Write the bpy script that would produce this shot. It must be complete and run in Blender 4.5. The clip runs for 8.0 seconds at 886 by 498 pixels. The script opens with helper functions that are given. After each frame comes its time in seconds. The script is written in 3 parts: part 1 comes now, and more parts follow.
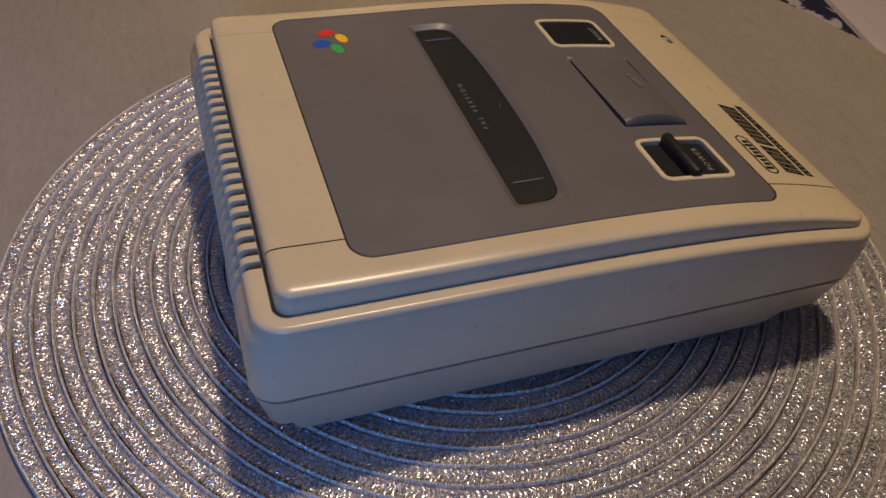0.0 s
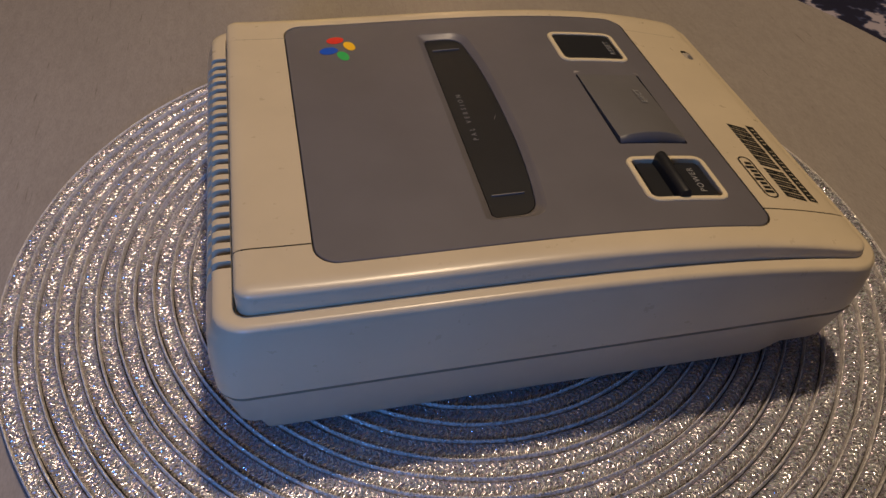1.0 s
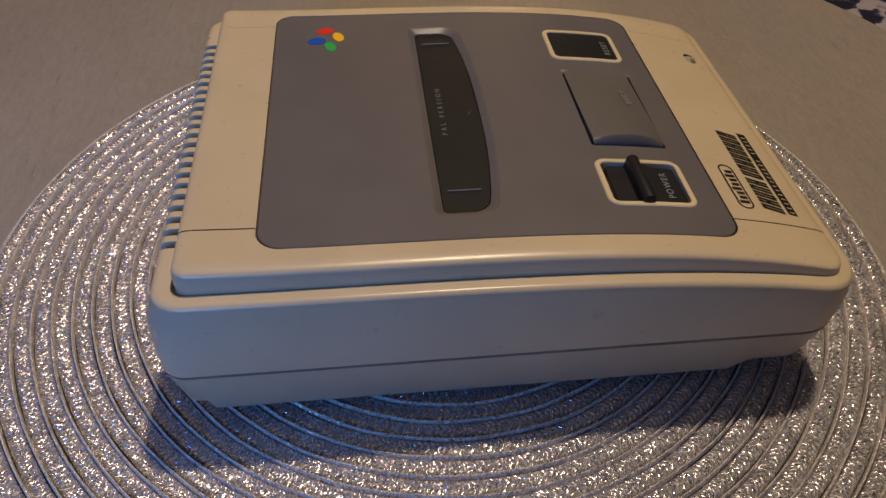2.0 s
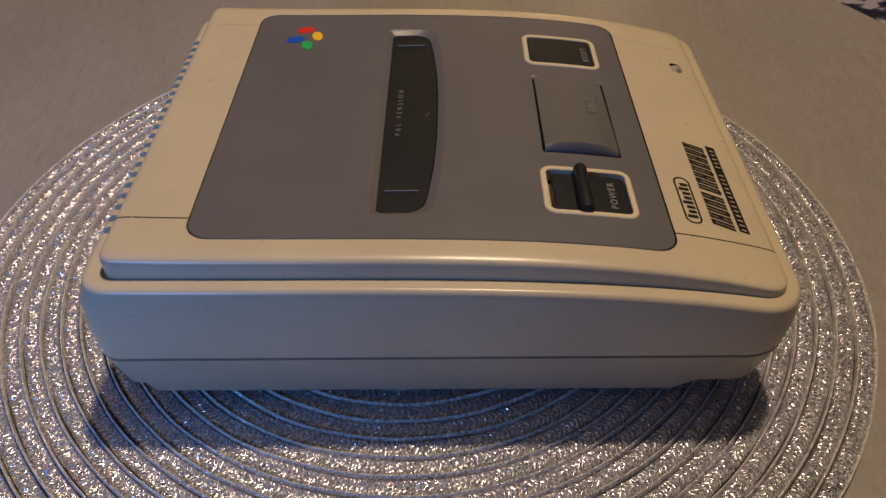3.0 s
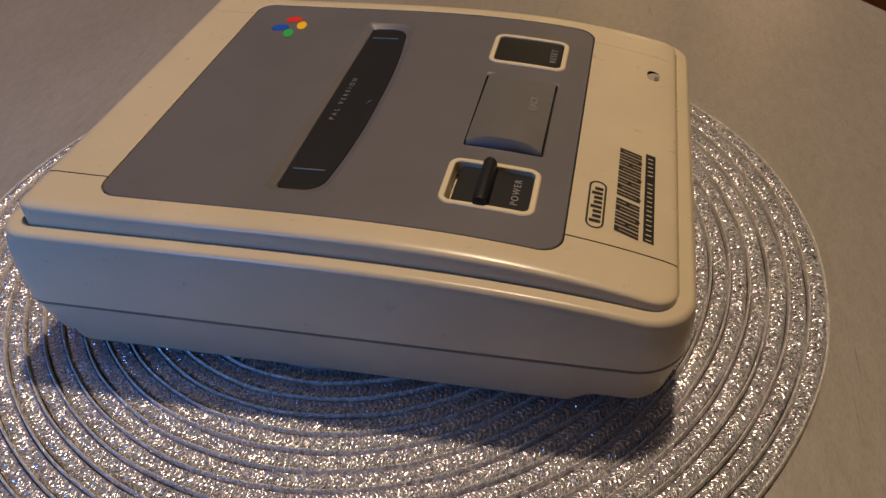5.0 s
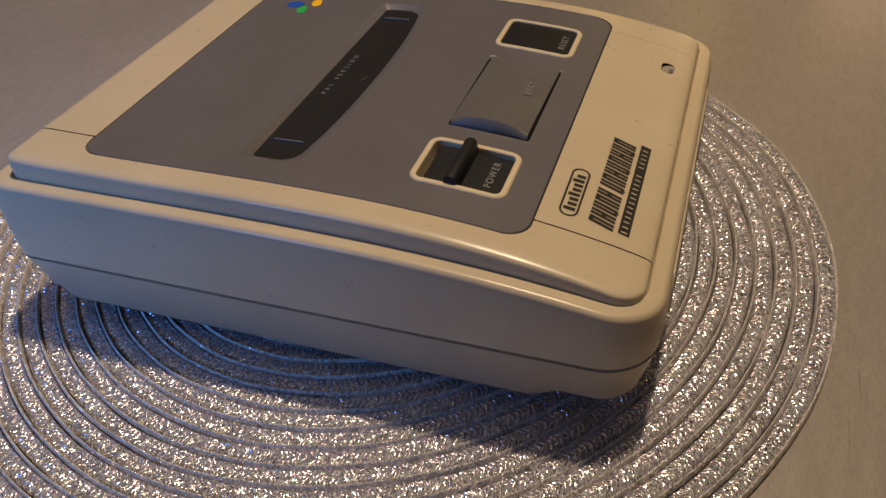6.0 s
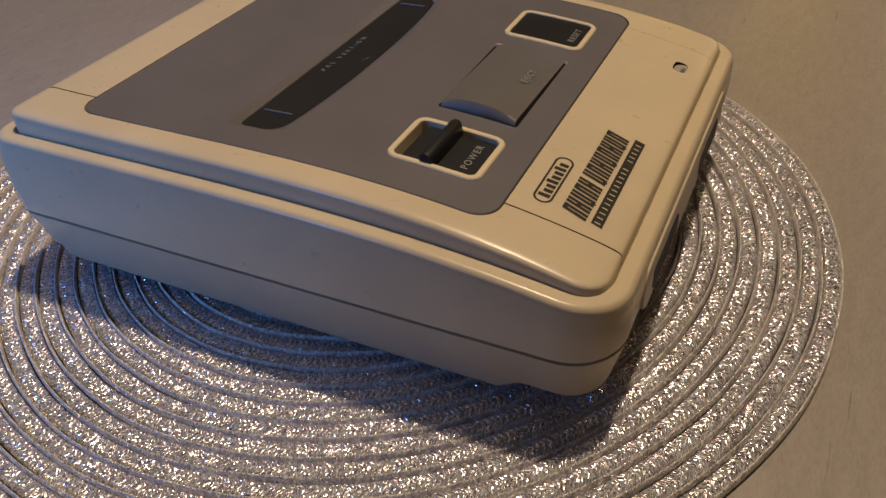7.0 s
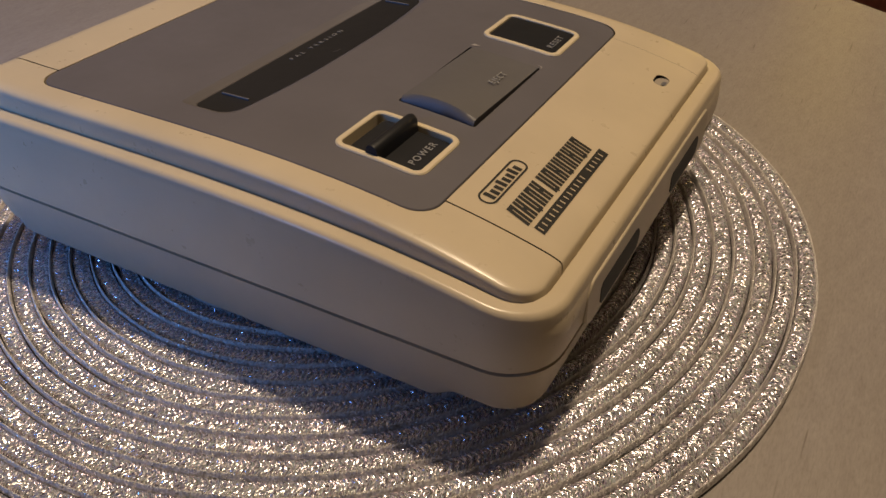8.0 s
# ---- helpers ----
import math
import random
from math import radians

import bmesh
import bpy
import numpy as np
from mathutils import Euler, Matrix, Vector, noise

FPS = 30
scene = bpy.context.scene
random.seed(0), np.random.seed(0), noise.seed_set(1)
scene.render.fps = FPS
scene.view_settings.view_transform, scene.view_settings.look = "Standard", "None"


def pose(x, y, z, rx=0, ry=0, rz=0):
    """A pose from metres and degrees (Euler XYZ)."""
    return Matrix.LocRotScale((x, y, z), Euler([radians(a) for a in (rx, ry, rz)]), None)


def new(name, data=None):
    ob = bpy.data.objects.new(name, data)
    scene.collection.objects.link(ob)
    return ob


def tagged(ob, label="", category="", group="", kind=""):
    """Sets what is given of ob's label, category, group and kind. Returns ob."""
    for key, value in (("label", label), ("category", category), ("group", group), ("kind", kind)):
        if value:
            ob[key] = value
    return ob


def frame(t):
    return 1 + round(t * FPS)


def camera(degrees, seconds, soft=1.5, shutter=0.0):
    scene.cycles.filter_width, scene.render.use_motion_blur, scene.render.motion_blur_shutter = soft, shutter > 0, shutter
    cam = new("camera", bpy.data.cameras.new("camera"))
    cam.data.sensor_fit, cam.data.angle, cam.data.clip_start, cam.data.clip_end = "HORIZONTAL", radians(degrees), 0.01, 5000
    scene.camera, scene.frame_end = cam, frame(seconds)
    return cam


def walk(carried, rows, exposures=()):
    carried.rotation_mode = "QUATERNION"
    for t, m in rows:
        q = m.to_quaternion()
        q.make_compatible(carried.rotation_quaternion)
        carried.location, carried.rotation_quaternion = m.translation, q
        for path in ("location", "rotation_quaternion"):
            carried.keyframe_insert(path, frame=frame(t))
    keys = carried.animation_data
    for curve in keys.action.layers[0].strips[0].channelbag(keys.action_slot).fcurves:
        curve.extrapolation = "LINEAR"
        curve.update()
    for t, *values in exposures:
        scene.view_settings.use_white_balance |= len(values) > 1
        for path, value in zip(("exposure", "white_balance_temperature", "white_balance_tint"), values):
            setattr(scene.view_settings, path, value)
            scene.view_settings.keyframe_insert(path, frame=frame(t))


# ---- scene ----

# camera and its path
cam = camera(58.5, 8.0)
ROWS = [
    (0.0, -0.11966, -0.25596, 0.25128, 47.060, -3.601, -18.173),
    (0.5, -0.10026, -0.26254, 0.25469, 47.199, -2.824, -15.414),
    (1.0, -0.08405, -0.26554, 0.25480, 47.219, -1.886, -12.026),
    (1.5, -0.06645, -0.26858, 0.25294, 47.076, -1.476, -9.172),
    (3.0, 0.00892, -0.27520, 0.25126, 47.483, 0.769, 0.179),
    (3.5, 0.02976, -0.27555, 0.24782, 47.487, 1.482, 2.815),
    (4.0, 0.05608, -0.27679, 0.24707, 47.935, 2.565, 5.703),
    (4.5, 0.07930, -0.27707, 0.24461, 48.983, 3.076, 8.854),
    (6.0, 0.13360, -0.26336, 0.22333, 50.443, 4.052, 19.008),
    (6.5, 0.14932, -0.26120, 0.21771, 51.344, 3.848, 22.375),
    (7.0, 0.16283, -0.25496, 0.20944, 51.942, 3.610, 25.489),
    (7.5, 0.17337, -0.24800, 0.20384, 52.492, 2.612, 27.908),
    (8.0, 0.18501, -0.23853, 0.19623, 53.634, 1.520, 29.726),
]
walk(cam, [(t, pose(x, y, z, rx, ry, rz)) for t, x, y, z, rx, ry, rz in ROWS],
     ((0.0, -0.02, 6330, 9), (1.5, 0.0, 6280, 9), (3.0, 0.06, 6230, 8), (4.5, 0.14, 6250, 8), (6.0, 0.17, 6250, 7), (8.0, 0.27, 6320, 7)))

# light: a warm ceiling bulb, two warm lamps across the room, an unseen blue fill
world = bpy.data.worlds.new("room_air")
scene.world = world
world.use_nodes = True
world.node_tree.nodes["Background"].inputs["Color"].default_value = (0.30, 0.42, 0.75, 1)
world.node_tree.nodes["Background"].inputs["Strength"].default_value = 0.05


def lamp(name, kind, m, energy, colour, size, size_y=0.0):
    data = bpy.data.lights.new(name, kind)
    data.energy, data.color = energy, colour
    if kind == "AREA":
        data.shape, data.size, data.size_y = "RECTANGLE", size, size_y
    else:
        data.shadow_soft_size = size
    ob = new(name, data)
    ob.matrix_world = m
    return ob


lamp("ceiling_bulb", "POINT", pose(0.16, 0.20, 1.35), 47, (1.0, 0.735, 0.475), 0.035)
lamp("far_lamp", "POINT", pose(0.50, 2.2, 0.62), 3.5, (1.0, 0.62, 0.30), 0.09)
lamp("hall_lamp", "POINT", pose(0.05, 2.2, 0.68), 1.7, (1.0, 0.62, 0.12), 0.09)
# Blue fill for the near side; its source is unseen, placed outside the opening.
lamp("blue_fill_light", "AREA", pose(-0.34, -0.905, 0.38, 90, 0, 0), 7.8, (0.10, 0.345, 1.0), 0.22, 0.46)


# ---- materials ----
def nodes_of(name):
    m = bpy.data.materials.new(name)
    m.use_nodes = True
    nt = m.node_tree
    return m, nt, nt.nodes["Principled BSDF"]


def link(nt, a, out, b, inp):
    nt.links.new(a.outputs[out], b.inputs[inp])


def noise_node(nt, scale, detail=3.0, rough=0.55, stretch=None):
    tc = nt.nodes.new("ShaderNodeTexCoord")
    n = nt.nodes.new("ShaderNodeTexNoise")
    n.inputs["Scale"].default_value, n.inputs["Detail"].default_value, n.inputs["Roughness"].default_value = scale, detail, rough
    if stretch:
        mp = nt.nodes.new("ShaderNodeMapping")
        mp.inputs["Scale"].default_value = stretch
        link(nt, tc, "Object", mp, "Vector")
        link(nt, mp, "Vector", n, "Vector")
    else:
        link(nt, tc, "Object", n, "Vector")
    return n


def ramp(nt, src, out, stops):
    r = nt.nodes.new("ShaderNodeValToRGB")
    r.color_ramp.elements[0].position, r.color_ramp.elements[0].color = stops[0][0], (*stops[0][1], 1)
    r.color_ramp.elements[1].position, r.color_ramp.elements[1].color = stops[-1][0], (*stops[-1][1], 1)
    for p, c in stops[1:-1]:
        e = r.color_ramp.elements.new(p)
        e.color = (*c, 1)
    link(nt, src, out, r, "Fac")
    return r


def plastic(name, c, rough, vary=0.10, grain=2600, bump=0.05, blot=28, gloss=0.5):
    """Moulded plastic: soft uneven tint, fine moulded grain, patchy gloss."""
    m, nt, b = nodes_of(name)
    big = noise_node(nt, blot, 4)
    lo = tuple(v * (1 - vary) for v in c)
    hi = tuple(min(1, v * (1 + vary)) for v in c)
    col = ramp(nt, big, "Fac", [(0.3, lo), (0.7, hi)])
    link(nt, col, "Color", b, "Base Color")
    mid = noise_node(nt, 190, 5, 0.6)
    rr = ramp(nt, mid, "Fac", [(0.3, (rough - 0.02,) * 3), (0.75, (rough + 0.035,) * 3)])
    link(nt, rr, "Color", b, "Roughness")
    fine = noise_node(nt, grain, 2)
    bp = nt.nodes.new("ShaderNodeBump")
    bp.inputs["Strength"].default_value, bp.inputs["Distance"].default_value = bump, 0.0003
    link(nt, fine, "Fac", bp, "Height")
    link(nt, bp, "Normal", b, "Normal")
    b.inputs["Specular IOR Level"].default_value = gloss
    return m


def plain(name, c, rough=0.5, metal=0.0):
    m, nt, b = nodes_of(name)
    b.inputs["Base Color"].default_value = (*c, 1)
    b.inputs["Roughness"].default_value, b.inputs["Metallic"].default_value = rough, metal
    return m


BEIGE = plastic("yellowed_plastic", (0.55, 0.465, 0.330), 0.29, 0.05)
BEIGE_LOW = plastic("aged_plastic", (0.51, 0.44, 0.325), 0.38, 0.05)
GREY = plastic("grey_plastic", (0.115, 0.109, 0.122), 0.40, 0.07)
GREY_B = plastic("button_plastic", (0.104, 0.101, 0.107), 0.50, 0.06)
DARK = plastic("charcoal_plastic", (0.0125, 0.0135, 0.017), 0.42, 0.08, gloss=0.32)
CREAM = plastic("cream_plastic", (0.62, 0.53, 0.37), 0.38, 0.05)
BLACK = plain("black_ink", (0.012, 0.012, 0.012), 0.45)
# Near-black for hollow insides; behind the vents it paints their shade.
HOLLOW = plain("hollow_shade", (0.010, 0.010, 0.011), 0.7)
PRINT = plain("pale_print", (0.27, 0.27, 0.27), 0.5)
PRINT_DIM = plain("worn_print", (0.20, 0.20, 0.205), 0.5)
RED = plain("red_print", (0.66, 0.028, 0.018), 0.4)
BLUE = plain("blue_print", (0.0, 0.07, 0.50), 0.5)
YELLOW = plain("yellow_print", (0.85, 0.50, 0.015), 0.4)
GREEN = plain("green_print", (0.03, 0.40, 0.09), 0.4)
LENS = plain("led_lens", (0.36, 0.32, 0.27), 0.25)
SCUFF = plain("pale_scuff", (0.30, 0.28, 0.27), 0.6)
WEFT = plastic("grey_weft", (0.045, 0.042, 0.042), 0.8, 0.2, 1500, 0.3)
RUBBER = plain("rubber", (0.02, 0.02, 0.02), 0.8)


def glitter():
    """Woven lurex tape: thread and foil flakes that each face their own way."""
    m, nt, b = nodes_of("lurex_braid")
    weave = nt.nodes.new("ShaderNodeAttribute")
    weave.attribute_name = "weave"
    geo = nt.nodes.new("ShaderNodeNewGeometry")
    vor = nt.nodes.new("ShaderNodeTexVoronoi")
    vor.inputs["Scale"].default_value = 1.0
    link(nt, weave, "Vector", vor, "Vector")
    sep = nt.nodes.new("ShaderNodeSeparateColor")
    link(nt, vor, "Color", sep, "Color")
    sub = nt.nodes.new("ShaderNodeVectorMath")
    sub.operation = "SUBTRACT"
    sub.inputs[1].default_value = (0.5, 0.5, 0.5)
    link(nt, vor, "Color", sub, 0)
    mul = nt.nodes.new("ShaderNodeVectorMath")
    mul.operation = "SCALE"
    mul.inputs["Scale"].default_value = 1.1
    link(nt, sub, "Vector", mul, 0)
    add = nt.nodes.new("ShaderNodeVectorMath")
    link(nt, mul, "Vector", add, 0)
    link(nt, geo, "Normal", add, 1)
    nrm = nt.nodes.new("ShaderNodeVectorMath")
    nrm.operation = "NORMALIZE"
    link(nt, add, "Vector", nrm, 0)
    link(nt, nrm, "Vector", b, "Normal")
    patch = noise_node(nt, 60, 3)
    base = ramp(nt, patch, "Fac", [(0.3, (0.76, 0.75, 0.80)), (0.7, (0.92, 0.905, 0.96))])
    tint = nt.nodes.new("ShaderNodeMix")
    tint.data_type, tint.blend_type = "RGBA", "MULTIPLY"
    tint.inputs["Factor"].default_value = 1.0
    spread = ramp(nt, sep, "Green", [(0.0, (0.60, 0.58, 0.60)), (0.5, (0.92, 0.90, 0.92)), (1.0, (1.06, 1.04, 1.06))])
    link(nt, base, "Color", tint, "A")
    link(nt, spread, "Color", tint, "B")
    thread = ramp(nt, sep, "Red", [(0.45, (0.45, 0.435, 0.44)), (0.48, (1.28, 1.26, 1.27))])
    mixed = nt.nodes.new("ShaderNodeMix")
    mixed.data_type, mixed.blend_type = "RGBA", "MULTIPLY"
    mixed.inputs["Factor"].default_value = 1.0
    link(nt, tint, "Result", mixed, "A")
    link(nt, thread, "Color", mixed, "B")
    hue = nt.nodes.new("ShaderNodeMix")
    hue.data_type, hue.blend_type = "RGBA", "SOFT_LIGHT"
    hue.inputs["Factor"].default_value = 0.25
    link(nt, mixed, "Result", hue, "A")
    link(nt, vor, "Color", hue, "B")
    link(nt, hue, "Result", b, "Base Color")
    met = ramp(nt, sep, "Red", [(0.45, (0, 0, 0)), (0.48, (1.0, 1.0, 1.0))])
    link(nt, met, "Color", b, "Metallic")
    rg = ramp(nt, sep, "Blue", [(0.0, (0.18, 0.18, 0.18)), (1.0, (0.40, 0.40, 0.40))])
    link(nt, rg, "Color", b, "Roughness")
    return m


GLITTER = glitter()


def cord_mat():
    """Pale twisted yarn with a little foil spun in."""
    m, nt, b = nodes_of("pale_cord")
    n = noise_node(nt, 900, 3)
    c = ramp(nt, n, "Fac", [(0.3, (0.48, 0.455, 0.44)), (0.7, (0.82, 0.785, 0.755))])
    link(nt, c, "Color", b, "Base Color")
    tc = nt.nodes.new("ShaderNodeTexCoord")
    vor = nt.nodes.new("ShaderNodeTexVoronoi")
    vor.inputs["Scale"].default_value = 2300
    link(nt, tc, "Object", vor, "Vector")
    sep = nt.nodes.new("ShaderNodeSeparateColor")
    link(nt, vor, "Color", sep, "Color")
    met = ramp(nt, sep, "Red", [(0.80, (0, 0, 0)), (0.84, (1, 1, 1))])
    link(nt, met, "Color", b, "Metallic")
    rg = ramp(nt, sep, "Red", [(0.80, (0.7, 0.7, 0.7)), (0.84, (0.3, 0.3, 0.3))])
    link(nt, rg, "Color", b, "Roughness")
    geo = nt.nodes.new("ShaderNodeNewGeometry")
    sub = nt.nodes.new("ShaderNodeVectorMath")
    sub.operation = "SUBTRACT"
    sub.inputs[1].default_value = (0.5, 0.5, 0.5)
    link(nt, vor, "Color", sub, 0)
    add = nt.nodes.new("ShaderNodeVectorMath")
    link(nt, sub, "Vector", add, 0)
    link(nt, geo, "Normal", add, 1)
    nrm = nt.nodes.new("ShaderNodeVectorMath")
    nrm.operation = "NORMALIZE"
    link(nt, add, "Vector", nrm, 0)
    link(nt, nrm, "Vector", b, "Normal")
    return m


CORD = cord_mat()


def table_mat():
    m, nt, b = nodes_of("grey_oak_laminate")
    streak = noise_node(nt, 60, 8, 0.72, (4.0, 1.0, 1.0))
    big = noise_node(nt, 5, 4, 0.5, (2.0, 0.6, 1.0))
    base = ramp(nt, streak, "Fac", [(0.25, (0.238, 0.214, 0.202)), (0.5, (0.282, 0.257, 0.243)), (0.75, (0.320, 0.294, 0.280))])
    over = ramp(nt, big, "Fac", [(0.3, (0.90, 0.89, 0.88)), (0.7, (1.06, 1.05, 1.04))])
    mx = nt.nodes.new("ShaderNodeMix")
    mx.data_type, mx.blend_type = "RGBA", "MULTIPLY"
    mx.inputs["Factor"].default_value = 1.0
    link(nt, base, "Color", mx, "A")
    link(nt, over, "Color", mx, "B")
    tick = noise_node(nt, 150, 2, 0.5, (3.4, 0.22, 1.0))
    tk = ramp(nt, tick, "Fac", [(0.24, (0.62, 0.59, 0.56)), (0.32, (1, 1, 1))])
    mx2 = nt.nodes.new("ShaderNodeMix")
    mx2.data_type, mx2.blend_type = "RGBA", "MULTIPLY"
    mx2.inputs["Factor"].default_value = 1.0
    link(nt, mx, "Result", mx2, "A")
    link(nt, tk, "Color", mx2, "B")
    speck = noise_node(nt, 620, 3, 0.65, (2.2, 0.45, 1.0))
    sk = ramp(nt, speck, "Fac", [(0.30, (0.86, 0.85, 0.84)), (0.50, (1, 1, 1)), (0.72, (1.10, 1.10, 1.09))])
    mx3 = nt.nodes.new("ShaderNodeMix")
    mx3.data_type, mx3.blend_type = "RGBA", "MULTIPLY"
    mx3.inputs["Factor"].default_value = 1.0
    link(nt, mx2, "Result", mx3, "A")
    link(nt, sk, "Color", mx3, "B")
    link(nt, mx3, "Result", b, "Base Color")
    fine = noise_node(nt, 700, 3, 0.6, (2.0, 0.5, 1.0))
    rg = ramp(nt, fine, "Fac", [(0.3, (0.29,) * 3), (0.7, (0.42,) * 3)])
    link(nt, rg, "Color", b, "Roughness")
    bp = nt.nodes.new("ShaderNodeBump")
    bp.inputs["Strength"].default_value, bp.inputs["Distance"].default_value = 0.12, 0.0004
    link(nt, fine, "Fac", bp, "Height")
    link(nt, bp, "Normal", b, "Normal")
    return m


TABLE = table_mat()


def wall_mat(name, c, rough=0.85):
    m, nt, b = nodes_of(name)
    n = noise_node(nt, 3, 4)
    col = ramp(nt, n, "Fac", [(0.3, tuple(v * 0.93 for v in c)), (0.7, c)])
    link(nt, col, "Color", b, "Base Color")
    b.inputs["Roughness"].default_value = rough
    f = noise_node(nt, 120, 3)
    bp = nt.nodes.new("ShaderNodeBump")
    bp.inputs["Strength"].default_value, bp.inputs["Distance"].default_value = 0.15, 0.002
    link(nt, f, "Fac", bp, "Height")
    link(nt, bp, "Normal", b, "Normal")
    return m


# Unseen west wall, made lighter and warm to bounce fill onto the vents.
WALL_BOUNCE = wall_mat("warm_bounce_wall", (0.17, 0.145, 0.12))
# Unseen walls and ceiling, coloured dark to hold back warm bounce light.
WALL = wall_mat("low_bounce_wall", (0.055, 0.052, 0.05))
CEIL = wall_mat("low_bounce_ceiling", (0.10, 0.095, 0.09))


def wood_mat(name, a, c, scale=14, rough=0.4):
    m, nt, b = nodes_of(name)
    n = noise_node(nt, scale, 6, 0.6, (8.0, 0.8, 8.0))
    col = ramp(nt, n, "Fac", [(0.3, a), (0.7, c)])
    link(nt, col, "Color", b, "Base Color")
    b.inputs["Roughness"].default_value = rough
    return m


FLOOR = wood_mat("red_brown_boards", (0.10, 0.030, 0.018), (0.20, 0.065, 0.035), 9, 0.45)
CHAIRWOOD = wood_mat("chair_wood", (0.10, 0.045, 0.025), (0.20, 0.09, 0.05), 20, 0.4)


def cushion_mat():
    m, nt, b = nodes_of("floral_cotton")
    n = noise_node(nt, 22, 3, 0.55)
    col = ramp(nt, n, "Fac", [(0.49, (0.014, 0.016, 0.050)), (0.53, (0.05, 0.06, 0.15)), (0.57, (0.50, 0.46, 0.57))])
    link(nt, col, "Color", b, "Base Color")
    b.inputs["Roughness"].default_value = 0.9
    return m


CUSHION = cushion_mat()
LILAC = wall_mat("lilac_cotton", (0.64, 0.58, 0.66), 0.9)


# ---- mesh helpers ----
def finish(name, bm, material, angle=38):
    bmesh.ops.recalc_face_normals(bm, faces=bm.faces)
    me = bpy.data.meshes.new(name)
    bm.to_mesh(me)
    bm.free()
    me.materials.append(material)
    me.polygons.foreach_set("use_smooth", [True] * len(me.polygons))
    me.set_sharp_from_angle(angle=radians(angle))
    me.update()
    return me


def part(name, bm, material, parent=None, label="", angle=38):
    ob = new(name, finish(name, bm, material, angle))
    if parent is not None:
        ob.parent = parent
    if label:
        tagged(ob, label)
    return ob


def chain(x0, x1, hy, ra, rb, n=48, k=10):
    """The near half of a rounded rectangle, from its left end to its right."""
    pts = []
    for i in range(k + 1):
        a = math.pi + math.pi / 2 * i / k
        pts.append((x0 + ra + ra * math.cos(a), -hy + ra + ra * math.sin(a)))
    for i in range(1, n):
        pts.append((x0 + ra + (x1 - x0 - ra - rb) * i / n, -hy))
    for i in range(k + 1):
        a = 1.5 * math.pi + math.pi / 2 * i / k
        pts.append((x1 - rb + rb * math.cos(a), -hy + rb + rb * math.sin(a)))
    return pts


def rect(x0, x1, hy, r, d=0.0, yc=0.0, n=48, k=10, side=1.0, far=0.0, rf=None):
    ra, rb = r if isinstance(r, tuple) else (r, r)
    near = chain(x0 + d, x1 - d, hy - d * side, max(ra - d, 0.0006), max(rb - d, 0.0006), n, k)
    back = chain(x0 + d, x1 - d, hy - d * side, max(rf[0] - d, 0.0006), max(rf[1] - d, 0.0006), n, k) if rf else near
    return [(x, y + yc) for x, y in near] + [(x, far - y + yc) for x, y in reversed(back)]


def ring(bm, pts, z):
    return [bm.verts.new((x, y, z(x) if callable(z) else z)) for x, y in pts]


def bridge(bm, a, b):
    n = len(a)
    for i in range(n):
        bm.faces.new((a[i], a[(i + 1) % n], b[(i + 1) % n], b[i]))


def fill(bm, r):
    """Close a rounded rectangle with strips that run across it."""
    h = len(r) // 2
    for i in range(h - 1):
        bm.faces.new((r[i], r[i + 1], r[2 * h - 2 - i], r[2 * h - 1 - i]))


def loft(steps, close_first=True, close_last=True):
    bm = bmesh.new()
    rings = [ring(bm, p, z) for p, z in steps]
    for a, b in zip(rings, rings[1:]):
        bridge(bm, a, b)
    if close_first:
        fill(bm, rings[0])
    if close_last:
        fill(bm, rings[-1])
    return bm


def box(bm, x0, x1, y0, y1, z0, z1, bevel=0.0):
    m = Matrix.Translation(((x0 + x1) / 2, (y0 + y1) / 2, (z0 + z1) / 2)) @ Matrix.Diagonal((x1 - x0, y1 - y0, z1 - z0, 1))
    made = bmesh.ops.create_cube(bm, size=1, matrix=m)
    if bevel:
        edges = list({e for v in made["verts"] for e in v.link_edges})
        bmesh.ops.bevel(bm, geom=edges, offset=bevel, segments=3, affect="EDGES", profile=0.5)


def cut(ob, cutter_bm):
    """Take the cutter's volume out of ob's mesh for good."""
    bmesh.ops.recalc_face_normals(cutter_bm, faces=cutter_bm.faces)
    me = bpy.data.meshes.new("cutter")
    cutter_bm.to_mesh(me)
    cutter_bm.free()
    tool = new("cutter", me)
    mod = ob.modifiers.new("cut", "BOOLEAN")
    mod.operation, mod.solver, mod.object = "DIFFERENCE", "EXACT", tool
    mod.use_self = True
    got = bpy.data.meshes.new_from_object(ob.evaluated_get(bpy.context.evaluated_depsgraph_get()))
    ob.modifiers.remove(mod)
    old = ob.data
    ob.data = got
    bpy.data.objects.remove(tool)
    bpy.data.meshes.remove(me)
    got.name = old.name
    bpy.data.meshes.remove(old)
    got.polygons.foreach_set("use_smooth", [True] * len(got.polygons))
    got.set_sharp_from_angle(angle=radians(38))
    return ob


def prism(pts, z0, z1):
    bm = bmesh.new()
    a = ring(bm, pts, z0)
    b = ring(bm, pts, z1)
    bridge(bm, a, b)
    bm.faces.new(a)
    bm.faces.new(list(reversed(b)))
    return bm


# ---- the console's curved top ----
def rim_z(x):
    q = x / 0.1
    return 0.069517 - 0.002129 * q - 0.003094 * q ** 2 - 0.002198 * q ** 3 - 0.000182 * q ** 4


def top_z(x):
    q = x / 0.1
    return 0.077432 - 0.002193 * q - 0.004013 * q ** 2 - 0.003847 * q ** 3 - 0.000276 * q ** 4


